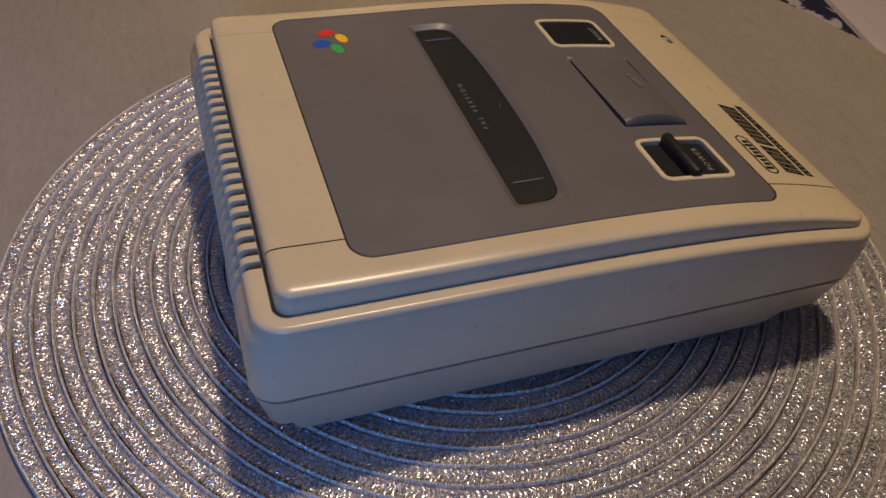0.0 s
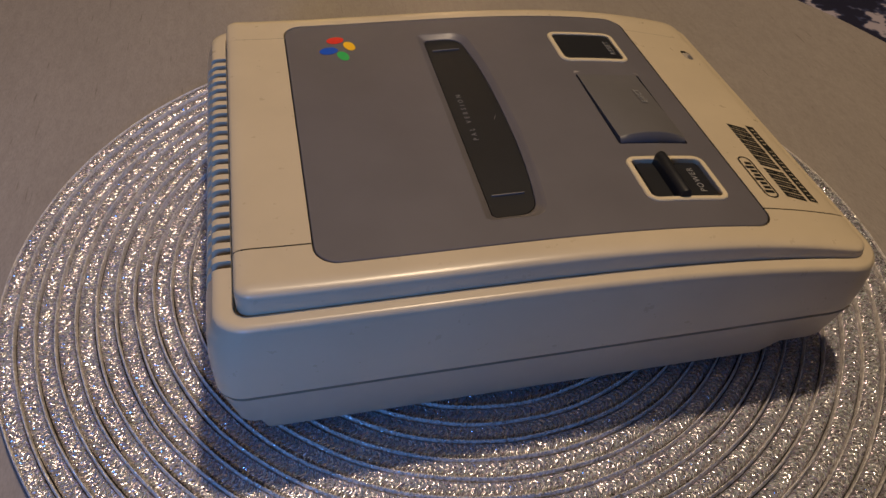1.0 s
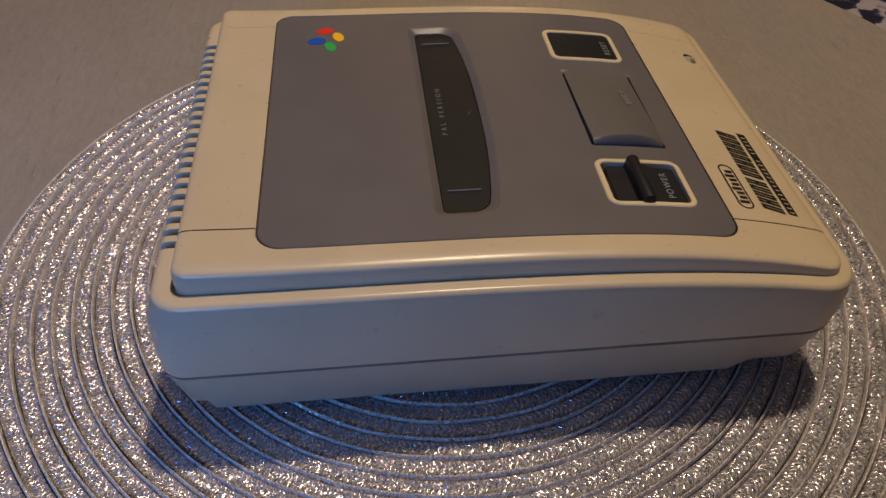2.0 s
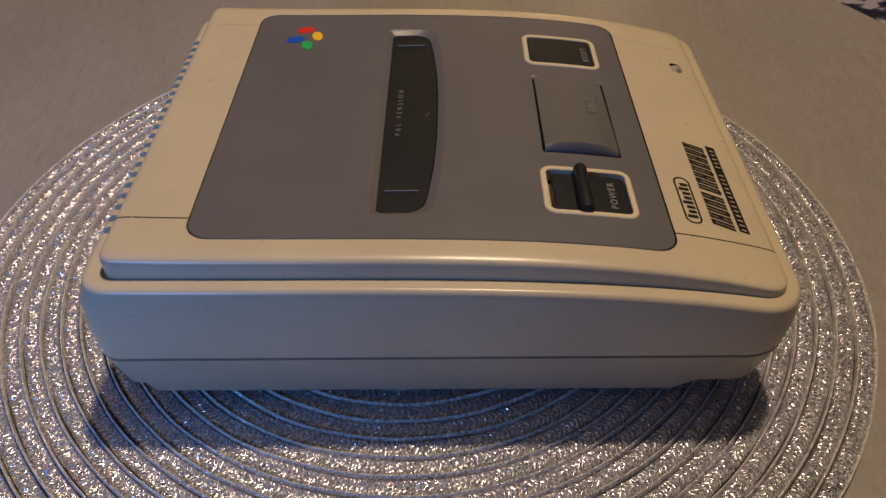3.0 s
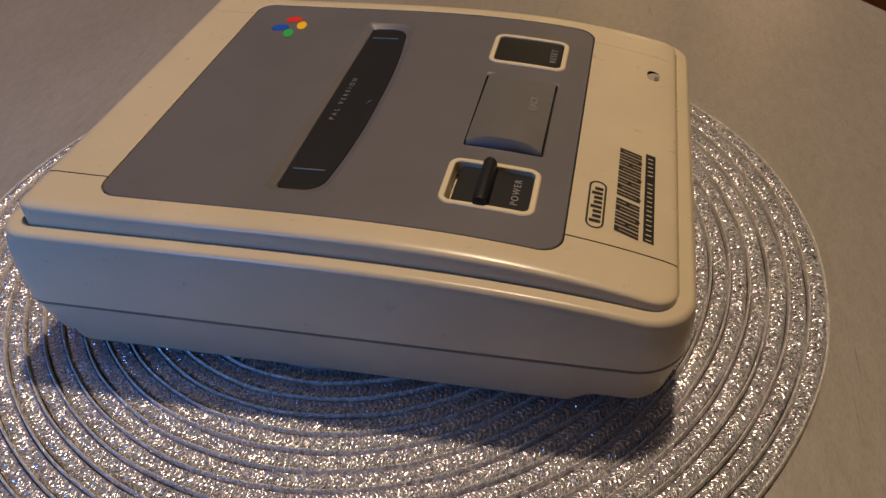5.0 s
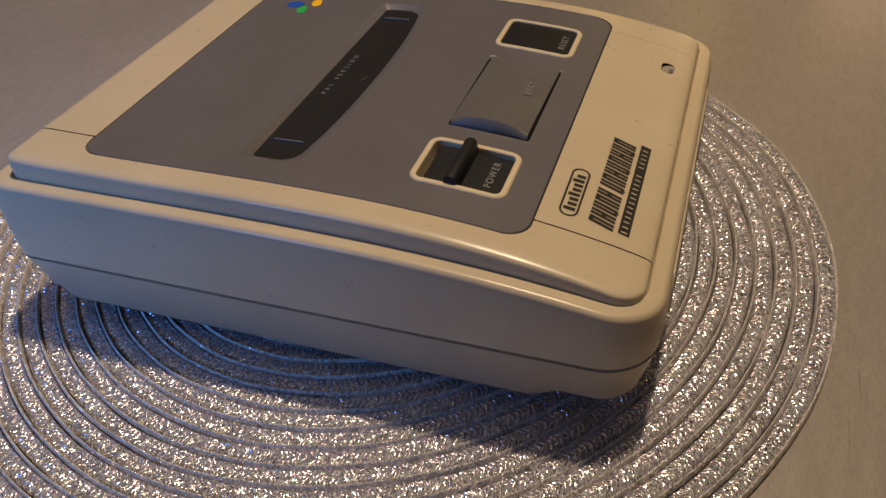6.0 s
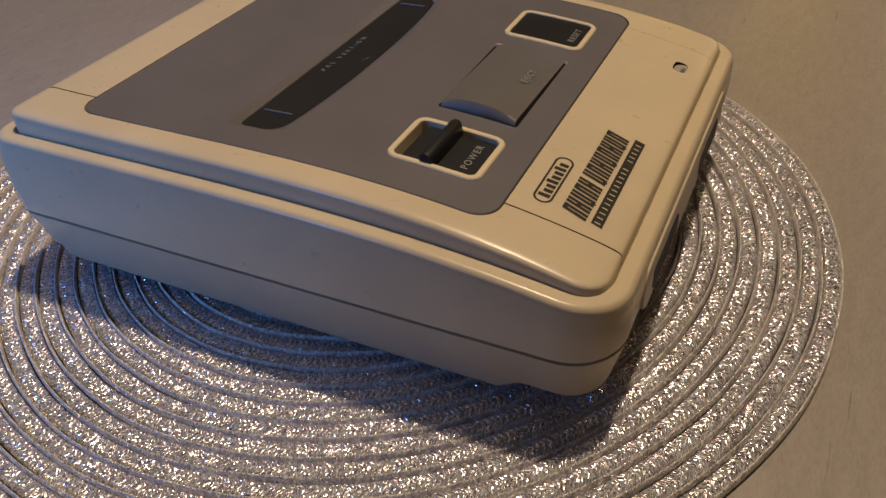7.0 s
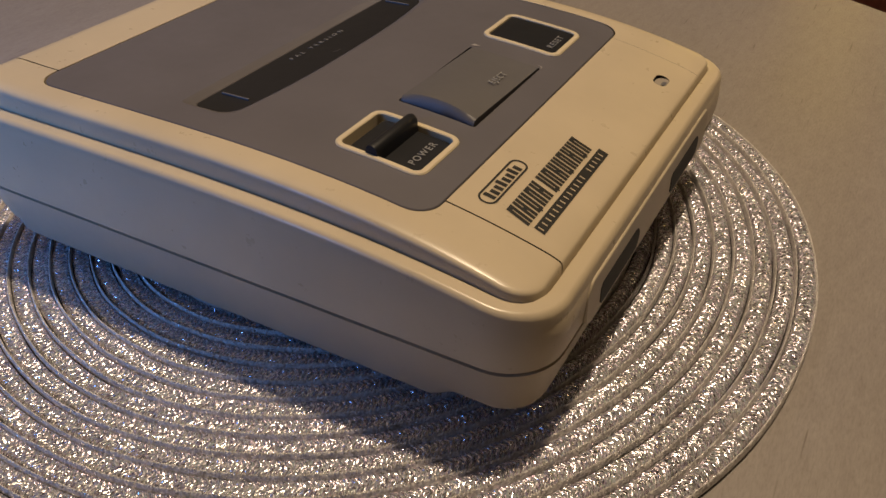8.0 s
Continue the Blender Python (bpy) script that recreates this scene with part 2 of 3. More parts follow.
def drape(me_ob, lift):
    """Lay a flat mesh on the curved top."""
    for v in me_ob.data.vertices:
        v.co.z += top_z(v.co.x) + lift


def words(name, text, x, y, size, material, parent, lift, spacing=1.0, label="", over=None):
    """Writing on the top, read from the console's front; (x, y) is its middle."""
    cu = bpy.data.curves.new(name, "FONT")
    cu.body, cu.size, cu.align_x, cu.align_y, cu.space_character = text, size, "CENTER", "CENTER", spacing
    cu.extrude = 0.00005
    tmp = new(name + "_tmp", cu)
    me = bpy.data.meshes.new_from_object(tmp.evaluated_get(bpy.context.evaluated_depsgraph_get()))
    bpy.data.objects.remove(tmp)
    bpy.data.curves.remove(cu)
    me.transform(Matrix.Translation((x, y, 0)) @ Matrix.Rotation(radians(90), 4, "Z") )
    me.materials.clear()
    me.materials.append(material)
    ob = new(name, me)
    ob.parent = parent
    drape(ob, lift)
    if over:
        for v in me.vertices:
            v.co.z += over(v.co.x, v.co.y)
    if label:
        tagged(ob, label)
    return ob


# ---- room ----
FZ, CZ, RW = -0.75, 1.75, 3.6
WX, SY0, SY1 = -0.75, -0.92, -0.62  # inner face of the west wall; outer and inner face of the thick south wall


def structure(name, bm, material, label, category):
    ob = part(name, bm, material, None, "", 30)
    return tagged(ob, label, category, kind="structure")


bm = bmesh.new()
box(bm, WX - 0.1, RW + 0.1, SY0, RW + 0.1, FZ - 0.1, FZ)
structure("floor", bm, FLOOR, "red-brown wooden floor in dim lamp light", "floor")
bm = bmesh.new()
box(bm, WX - 0.1, RW + 0.1, SY0, RW + 0.1, CZ, CZ + 0.1)
structure("ceiling", bm, CEIL, "unseen ceiling over the room, coloured dark to limit bounce light", "ceiling")
for nm, (x0, x1, y0, y1) in {"wall_north": (WX, RW, RW, RW + 0.1), "wall_east": (RW, RW + 0.1, SY1, RW), "wall_west": (WX - 0.1, WX, SY1, RW + 0.1)}.items():
    bm = bmesh.new()
    box(bm, x0, x1, y0, y1, FZ, CZ)
    structure(nm, bm, WALL_BOUNCE if nm == "wall_west" else WALL, "unseen warm grey wall added to bounce warm fill" if nm == "wall_west" else "unseen dark grey wall that limits bounce light", "wall")
# Unseen thick wall; the opening is added to shape the blue fill.
bm = bmesh.new()
for x0, x1, z0, z1 in ((WX - 0.1, -0.45, FZ, CZ), (-0.23, RW + 0.1, FZ, CZ), (-0.45, -0.23, FZ, 0.14), (-0.45, -0.23, 0.62, CZ)):
    box(bm, x0, x1, SY0, SY1, z0, z1)
structure("wall_south", bm, WALL, "unseen thick dark wall, its opening added to shape the blue fill", "wall")

# ---- round table: thin top with a rounded edge, four legs ----
TX, TY, TR = -0.0547, 0.0460, 0.3990
table = tagged(new("table"), "round grey-brown oak laminate table on four wooden legs", "table")
steps = []
for d, z in ((0.014, -0.030), (0.004, -0.028), (0.0, -0.022), (0.0, -0.008), (0.0012, -0.003), (0.0045, 0.0)):
    steps.append(([(TX + (TR - d) * math.cos(a), TY + (TR - d) * math.sin(a)) for a in (2 * math.pi * k / 160 for k in range(160))], z))
part("tabletop", loft(steps), TABLE, table)
for lx in (TX - 0.2, TX + 0.2):
    for ly in (TY - 0.2, TY + 0.2):
        bm = bmesh.new()
        bmesh.ops.create_cone(bm, cap_ends=True, segments=24, radius1=0.018, radius2=0.026, depth=0.72,
                              matrix=Matrix.Translation((lx, ly, -0.39)))
        part("leg", bm, CHAIRWOOD, table)

# ---- chair beyond the table's corner ----
chair = tagged(new("chair"), "wide wooden chair with cushions on its seat", "chair")
CX, CY, CS, CD = 0.815, 0.74, 0.32, 0.25
askew = Matrix.Translation((0.86, 0.69, 0)) @ Matrix.Rotation(radians(-13.5), 4, "Z") @ Matrix.Translation((-0.86, -0.69, 0))
seat_pts = [(x, y + CY) for x, y in rect(CX - CS, CX + CS, CD, 0.06, 0, 0, 12, 8)]
part("seat", loft([(seat_pts, -0.325), (seat_pts, -0.30)]), CHAIRWOOD, chair)
for lx in (-1, 1):
    for ly in (-1, 1):
        bm = bmesh.new()
        bmesh.ops.create_cone(bm, cap_ends=True, segments=16, radius1=0.014, radius2=0.02, depth=0.425,
                              matrix=Matrix.Translation((CX + lx * 0.26, CY + ly * 0.17, -0.5375)))
        part("leg", bm, CHAIRWOOD, chair)
bm = bmesh.new()
for sx in (-0.19, 0.19):
    box(bm, CX + 0.285, CX + 0.315, CY + sx - 0.015, CY + sx + 0.015, -0.325, 0.12, 0.004)
for zc in (-0.12, 0.0, 0.09):
    box(bm, CX + 0.29, CX + 0.31, CY - 0.18, CY + 0.18, zc - 0.025, zc + 0.025, 0.004)
part("backrest", bm, CHAIRWOOD, chair)
cush = [(0.03, -0.30), (0.008, -0.294), (0.0, -0.282), (0.004, -0.270), (0.02, -0.264)]
bm = loft([([(x, y + CY) for x, y in rect(CX - CS - 0.005, 0.858, CD + 0.01, 0.012, d, 0, 12, 8)], z) for d, z in cush])
floral = tagged(part("seat_cushion", bm, CUSHION), "navy and white floral cotton cushion on a chair", "cushion")
bm = loft([([(x, y + CY) for x, y in rect(0.860, CX + CS - 0.05, CD + 0.01, 0.012, d, 0, 12, 8)], z) for d, z in cush])
lilac = tagged(part("seat_cushion", bm, LILAC), "plain pale lilac cotton cushion beside a floral one", "cushion")
chair.matrix_world = floral.matrix_world = lilac.matrix_world = askew

# ---- placemat: rings of lurex braid with a pale cord between ----
MX, MY, MR, PITCH = -0.0102, -0.0005, 0.2008, 0.0078
mat = tagged(new("placemat"), "round silver-grey glitter braided placemat on the table", "placemat")


def sweep_ring(r_in, r_out, height, z0, across, step, weave, wave, twist=False):
    """One ring of flat braid, its top a shallow arch with a herringbone of strands."""
    rm = (r_in + r_out) / 2
    n = max(36, int(2 * math.pi * rm / step))
    u = np.linspace(-1, 1, across)
    a = np.arange(n) / n * 2 * math.pi
    A, U = np.meshgrid(a, u, indexing="ij")
    wob = 0.00022 * np.sin(A * 7 + r_in * 900) + 0.00015 * np.sin(A * 17 + r_in * 500)
    R = rm + U * (r_out - r_in) / 2 + wob
    Z = z0 + height * (1 - (0.45 * U ** 2 + 0.4 * U ** 6 if twist else 0.12 * U ** 2 + 0.6 * U ** 10))
    s = A * rm
    turns = max(1, round(2 * math.pi * rm / weave))
    lay = U * 1.6 if twist else np.abs(U) * 2.9 + 0.5 * np.sin(A * 31)
    strand = np.sqrt(np.abs(np.sin(A * turns / 2 + lay)))
    Z = Z + wave * (strand - 0.4) * (1 - 0.75 * U ** 2)
    co = np.stack([R * np.cos(A), R * np.sin(A), Z], -1).reshape(-1, 3)
    faces = []
    for i in range(n):
        j = (i + 1) % n
        for k in range(across - 1):
            faces.append((i * across + k, i * across + k + 1, j * across + k + 1, j * across + k))
    me = bpy.data.meshes.new("braid")
    me.from_pydata(co.tolist(), [], faces)
    me.polygons.foreach_set("use_smooth", [True] * len(faces))
    run = np.stack([(s + np.abs(U) * 0.92 * weave) / 0.00027, U * (r_out - r_in) / 2 / 0.00068, np.full_like(U, r_in * 4000)], -1)
    me.attributes.new("weave", "FLOAT_VECTOR", "POINT").data.foreach_set("vector", run.reshape(-1))
    me.update()
    return me


i = 0
r_out = MR
while r_out > 0.012:
    r_in = r_out - PITCH + 0.0016
    me = sweep_ring(r_in, r_out, 0.0019, 0.0019, 13, 0.00038, 0.0021, 0.0009)
    me.materials.append(GLITTER)
    ob = new("braid_ring", me)
    ob.parent = mat
    ob.location = (MX, MY, 0)
    me = sweep_ring(r_in - 0.0014, r_in - 0.00015, 0.0032, 0.0014, 9, 0.00022, 0.0012, 0.0010, True)
    me.materials.append(CORD)
    ob = new("cord_ring", me)
    ob.parent = mat
    ob.location = (MX, MY, 0)
    r_out -= PITCH
bm = bmesh.new()
bmesh.ops.create_cone(bm, cap_ends=True, segments=128, radius1=MR - 0.001, radius2=MR - 0.001, depth=0.0014, matrix=Matrix.Translation((MX, MY, 0.0007)))
part("backing", bm, WEFT, mat)
me = sweep_ring(MR - 0.0004, MR + 0.0009, 0.0032, 0.0008, 7, 0.00030, 0.0012, 0.0005, True)
me.materials.append(CORD)
ob = new("cord_ring", me)
ob.parent = mat
ob.location = (MX, MY, 0)

bm = bmesh.new()
for k, (dx, dy, h) in enumerate(((0, 0, 0.0022), (0.0010, 0.0006, 0.0014), (-0.0008, 0.0009, 0.0011))):
    bmesh.ops.create_cone(bm, cap_ends=True, segments=6, radius1=0.0006, radius2=0.00015, depth=h, matrix=Matrix.Translation((-0.1692 + dx, 0.1166 + dy, 0.0026 + h / 2)) @ Matrix.Rotation(0.5 - 0.5 * k, 4, "X"))
part("loose_thread", bm, RUBBER, mat, "dark frayed thread end")

# ---- game console ----
console = tagged(new("game_console"), "yellowed beige game console with grey top panel on a placemat", "game console")
X0, X1, HY, CR = -0.1185, 0.1302, 0.0978, (0.0110, 0.019)
FAR, CRF = -0.0011, (0.0100, 0.0130)
SEAM = 0.0362


def low_z(x):
    """The underside: lifted at both ends."""
    a = min(1, max(0, (x + 0.1056) / 0.0032))
    a = a * a * (3 - 2 * a)
    b = min(1, max(0, (0.099 - x) / 0.008))
    return 0.0148 - 0.0050 * min(a, b)


N = 96
bm = loft([
    (rect(X0, X1, HY, CR, 0.0220, 0, N, far=FAR, rf=CRF), lambda x: low_z(x) + 0.0005),
    (rect(X0, X1, HY, CR, 0.0098, 0, N, far=FAR, rf=CRF), low_z),
    (rect(X0, X1, HY, CR, 0.0078, 0, N, far=FAR, rf=CRF), lambda x: low_z(x) + 0.0004),
    (rect(X0, X1, HY, CR, 0.0064, 0, N, far=FAR, rf=CRF), lambda x: low_z(x) + 0.0014),
    (rect(X0, X1, HY, CR, 0.0053, 0, N, far=FAR, rf=CRF), lambda x: low_z(x) + 0.0034),
    (rect(X0, X1, HY, CR, 0.0008, 0, N, far=FAR, rf=CRF), SEAM - 0.0008),
    (rect(X0, X1, HY, CR, 0.0060, 0, N, far=FAR, rf=CRF), SEAM - 0.0008),
])
part("lower_shell", bm, BEIGE_LOW, console)
bm = loft([(rect(X0, X1, HY, CR, 0.0045, 0, 24), SEAM - 0.001), (rect(X0, X1, HY, CR, 0.0045, 0, 24), SEAM + 0.001)])
part("seam_gasket", bm, HOLLOW, console)



def shell(d, xr):
    """An outline of the upper shell: inset d at the sides and front, its rear at xr."""
    return rect(xr - d, X1, HY, CR, d, 0, N, far=FAR, rf=CRF)


steps = [
    (shell(0.0060, -0.1125), SEAM + 0.0005),
    (shell(0.0008, -0.1180), SEAM + 0.0005),
    (shell(0.0, -0.1182), lambda x: 0.6 * SEAM + 0.4 * rim_z(x)),
    (shell(0.0, -0.1172), lambda x: 0.3 * SEAM + 0.7 * rim_z(x)),
    (shell(0.0002, -0.1160), lambda x: min(0.18 * SEAM + 0.82 * rim_z(x), rim_z(x) - 0.0056)),
    (shell(0.0003, -0.1142), lambda x: rim_z(x) - 0.0038),
]
for q in range(1, 7):
    a = math.pi / 2 * q / 6
    steps.append((shell(0.0003 + 0.0021 * (1 - math.cos(a)), -0.1142 + 0.0034 * (1 - math.cos(a))), lambda x, a=a: rim_z(x) - 0.0023 * (1 - math.sin(a))))
steps += [
    (shell(0.0060, -0.1076), rim_z),
    (shell(0.0063, -0.1072), lambda x: rim_z(x) - 0.0004),
    (shell(0.0065, -0.1070), lambda x: rim_z(x) - 0.0016),
    (shell(0.0140, -0.1000), lambda x: rim_z(x) - 0.0022),
    (shell(0.0150, -0.0990), lambda x: 0.048),
]
upper = part("upper_shell", loft(steps), BEIGE, console)

# cooling slots over the rear rim and down the rear face
bm = bmesh.new()
for k in range(22):
    y = -0.0672 + k * 0.1352 / 21
    prof = [(-0.130, 0.084), (-0.130, 0.0395), (-0.1140, 0.0395), (-0.1130, 0.0440), (-0.1120, 0.0540), (-0.1100, 0.0560), (-0.1076, 0.0560), (-0.1076, 0.084)]
    lo = [bm.verts.new((px, y - 0.0017, pz)) for px, pz in prof]
    hi = [bm.verts.new((px, y + 0.0017, pz)) for px, pz in prof]
    bridge(bm, lo, hi)
    bm.faces.new(lo)
    bm.faces.new(list(reversed(hi)))
cut(upper, bm)

# Near-black box behind the slots, painting the shade of the hollow inside.
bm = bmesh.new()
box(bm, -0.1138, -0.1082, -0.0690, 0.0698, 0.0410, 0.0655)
part("vent_shade_box", bm, HOLLOW, console)

# raised plate round the grey panel, in four pieces with fine joints
PX0, PX1, PHY, PR = -0.1066, X1 - 0.0065, HY - 0.0064, (0.0056, 0.0100)
PRF = (0.0056, 0.0066)
GX0, GX1, GHY, GR = -0.0801, 0.0855, 0.0804, 0.0085


def plate_bmesh():
    edge = ((0.0, -0.6), (0.0002, 0.0), (0.0003, 0.66), (0.0005, 0.78), (0.0009, 0.865), (0.0018, 0.93), (0.0033, 0.97), (0.0050, 0.992), (0.0064, 1.0))
    st = []
    for d, f in edge:
        st.append((rect(PX0, PX1, PHY, PR, d, 0, N, 12, 0.95, FAR, PRF), lambda x, f=f: rim_z(x) - 0.0003 + (top_z(x) - rim_z(x) + 0.0003) * f))
    outer = rect(PX0, PX1, PHY, PR, 0.0064, 0, N, 12, 0.95, FAR, PRF)
    inner = rect(GX0 - 0.0005, GX1 + 0.0005, GHY + 0.0005, GR, 0, 0, N, 12)
    for q in range(1, 9):
        k = q / 8
        st.append(([(a[0] * (1 - k) + b[0] * k, a[1] * (1 - k) + b[1] * k) for a, b in zip(outer, inner)], top_z))
    st.append((inner, lambda x: top_z(x) - 0.003))
    return loft(st, False, False)


def plate_piece(name, planes):
    b = plate_bmesh()
    for co, no in planes:
        bmesh.ops.bisect_plane(b, geom=list(b.verts) + list(b.edges) + list(b.faces), plane_co=co, plane_no=no, clear_outer=True)
    return part(name, b, BEIGE, console)


JY = 0.0702
plate_piece("side_rail", [((0, -JY - 0.0003, 0), (0, 1, 0))])
plate_piece("side_rail", [((0, JY + 0.00012, 0), (0, -1, 0))])
plate_piece("front_strip", [((0, -JY + 0.0003, 0), (0, -1, 0)), ((0, JY - 0.00004, 0), (0, 1, 0)), ((0, 0, 0), (-1, 0, 0))])
plate_piece("rear_strip", [((0, -JY + 0.0003, 0), (0, -1, 0)), ((0, JY - 0.00004, 0), (0, 1, 0)), ((0, 0, 0), (1, 0, 0))])
bm = loft([(rect(PX0, PX1, PHY, PR, 0.0015, 0, N), lambda x: rim_z(x) - 0.003),
           (rect(PX0, PX1, PHY, PR, 0.0050, 0, N), lambda x: rim_z(x) + 0.8 * (top_z(x) - rim_z(x)) - 0.0024),
           (rect(PX0, PX1, PHY, PR, 0.0085, 0, N), lambda x: top_z(x) - 0.0036)], False, True)
inner_tray = part("inner_tray", bm, HOLLOW, console)

# grey panel
bm = loft([(rect(GX0, GX1, GHY, GR, 0, 0, N), lambda x: top_z(x) - 0.0052),
           (rect(GX0, GX1, GHY, GR, 0, 0, N), lambda x: top_z(x) - 0.0003),
           (rect(GX0, GX1, GHY, GR, 0.0003, 0, N), lambda x: top_z(x))])
panel = part("top_panel", bm, GREY, console)


def slot_outline(d=0.0):
    """The cartridge slot: straight at the rear, bowed at the front, rounded ends."""
    hy, yc = 0.06425 - d, -0.00105
    pts = []
    n = 48
    for k in range(n + 1):
        y = -hy * math.cos(math.pi * k / n)
        s = abs(y) / (hy - 0.0045)
        x = 0.0037 - 0.0040 * s ** 2.5 - d
        e = (abs(y) - (hy - 0.006)) / 0.006
        if e > 0:
            x -= 0.006 * (1 - math.sqrt(max(0, 1 - e * e)))
        pts.append((x, y + yc))
    pts += [(-0.0160 + d, yc + hy), (-0.0176 + d, yc + hy - 0.0014), (-0.0176 + d, yc - hy + 0.0014), (-0.0160 + d, yc - hy)]
    return pts


FX0, FX1, FY0, FY1 = 0.0410, 0.0746, 0.0368, 0.0642
SX, SY = {-1: 0.0003, 1: 0.0008}, {-1: -0.0520, 1: 0.0498}
EX0, EX1, EY0, EY1 = 0.0446, 0.0730, -0.0285, 0.0243
cut(panel, prism(slot_outline(-0.0030), 0.06, 0.09))
for s in (-1, 1):
    cut(panel, prism(rect(FX0 + SX[s], FX1 + SX[s], (FY1 - FY0) / 2, 0.0045, 0.0002, SY[s], 6, 6), 0.06, 0.09))
cut(panel, prism(rect(EX0 - 0.0009, EX1 + 0.0009, (EY1 - EY0) / 2 + 0.0004, 0.0010, 0, (EY0 + EY1) / 2 - 0.0004, 6, 4), 0.06, 0.09))
cut(inner_tray, prism(slot_outline(-0.0034), 0.064, 0.09))
for s in (-1, 1):
    cut(inner_tray, prism(rect(FX0 + SX[s], FX1 + SX[s], (FY1 - FY0) / 2, 0.0045, -0.002, SY[s], 6, 6), 0.064, 0.09))

# the panel dips gently to the slot, with the dust flap at the bottom
FLAP_Z = 0.0758
dip = []
for d, f in ((-0.0030, 0.0), (-0.0024, 0.12), (-0.0015, 0.46), (-0.0006, 0.85), (0.0, 0.97), (0.0001, 1.1), (0.0001, 3.0)):
    dip.append((slot_outline(d), lambda x, f=f: top_z(x) + (FLAP_Z + 0.0001 - top_z(x)) * f))
part("slot_rim", loft(dip, False, False), GREY, panel, "", 60)
bm = prism(slot_outline(0.0004), FLAP_Z - 0.0033, FLAP_Z)
flap = part("cartridge_flap", bm, DARK, console, "charcoal dust flap in the cartridge slot")
for y in (-0.0533, 0.0531):
    bm = bmesh.new()
    box(bm, -0.0150, -0.0026, y - 0.00035, y + 0.00035, FLAP_Z - 0.0002, FLAP_Z + 0.0006, 0.0002)
    part("ridge", bm, GREY_B, flap)
words("lettering", "PAL VERSION", -0.0118, -0.0016, 0.0030, PRINT_DIM, flap, FLAP_Z - top_z(-0.0118) + 0.00008, 2.05)


bm = bmesh.new()
bm.faces.new([bm.verts.new((x, y + 0.0014, FLAP_Z + 0.0003)) for x, y in ((-0.0016, -0.0072), (-0.0006, -0.0050), (0.0004, -0.0030), (-0.0002, -0.0046), (-0.0010, -0.0064))])
part("scratch", bm, SCUFF, flap, "short pale scratch")

# power and reset: cream surrounds
def surround(s, nm):
    yc, hy = SY[s], (FY1 - FY0) / 2
    st = [(rect(FX0 + SX[s], FX1 + SX[s], hy, 0.0045, 0, yc, 16, 8), lambda x: top_z(x) - 0.003),
          (rect(FX0 + SX[s], FX1 + SX[s], hy, 0.0045, 0, yc, 16, 8), lambda x: top_z(x) + 0.0002),
          (rect(FX0 + SX[s], FX1 + SX[s], hy, 0.0045, 0.0004, yc, 16, 8), lambda x: top_z(x) + 0.0006),
          (rect(FX0 + SX[s], FX1 + SX[s], hy, 0.0045, 0.0019, yc, 16, 8), lambda x: top_z(x) + 0.0006),
          (rect(FX0 + SX[s], FX1 + SX[s], hy, 0.0045, 0.0022, yc, 16, 8), lambda x: top_z(x) + 0.0003),
          (rect(FX0 + SX[s], FX1 + SX[s], hy, 0.0045, 0.0022, yc, 16, 8), lambda x: top_z(x) - 0.0050)]
    return part(nm, loft(st, False, False), CREAM, console, "cream plastic surround")


pw = surround(-1, "power_surround")
surround(1, "reset_surround")
IX0, IX1, IH = FX0 + 0.0023, FX1 - 0.0023, (FY1 - FY0) / 2 - 0.0023
PX, RX = SX[-1], SX[1]
bm = bmesh.new()
box(bm, IX0 + PX - 0.0002, IX1 + PX, SY[-1] - IH, SY[-1] + IH, 0.0640, 0.0690)
part("well", bm, CREAM, pw)
bm = loft([(rect(0.0454, IX1 + PX, IH, 0.0022, 0, SY[-1], 8, 5), lambda x: top_z(x) - 0.0045),
           (rect(0.0454, IX1 + PX, IH, 0.0022, 0, SY[-1], 8, 5), lambda x: top_z(x) - 0.0018),
           (rect(0.0454, IX1 + PX, IH, 0.0022, 0.0004, SY[-1], 8, 5), lambda x: top_z(x) - 0.0014)])
slider = part("power_slider", bm, DARK, console, "charcoal sliding power switch")
bm = bmesh.new()
KY = SY[-1]
KH = 0.0122
prof = []
for k in range(13):
    a = math.pi * k / 12
    prof.append((0.0561 + 0.0025 * math.cos(a), 0.0758 + 0.0022 * math.sin(a)))
prof = [(0.0589, 0.0715)] + prof + [(0.0529, 0.0715)]
ends = []
for y, sc in ((KY - KH, 0.82), (KY - KH + 0.0008, 1.0), (KY + KH - 0.0008, 1.0), (KY + KH, 0.82)):
    ends.append([bm.verts.new((0.0560 + (px - 0.0560) * sc, y, 0.0715 + (pz - 0.0715) * (0.9 + 0.1 * sc))) for px, pz in prof])
for a, b in zip(ends, ends[1:]):
    bridge(bm, a, b)
bm.faces.new(ends[0])
bm.faces.new(list(reversed(ends[-1])))
part("knob", bm, DARK, slider)
bm = bmesh.new()
for k in range(2):
    box(bm, 0.0485 + 0.0018 * k, 0.0493 + 0.0018 * k, KY - 0.0095, KY + 0.0095, 0.0725, 0.0733, 0.0002)
part("grip", bm, DARK, slider)
words("lettering", "POWER", 0.0672, KY + 0.0004, 0.0037, PRINT, slider, -0.00125, 1.28)

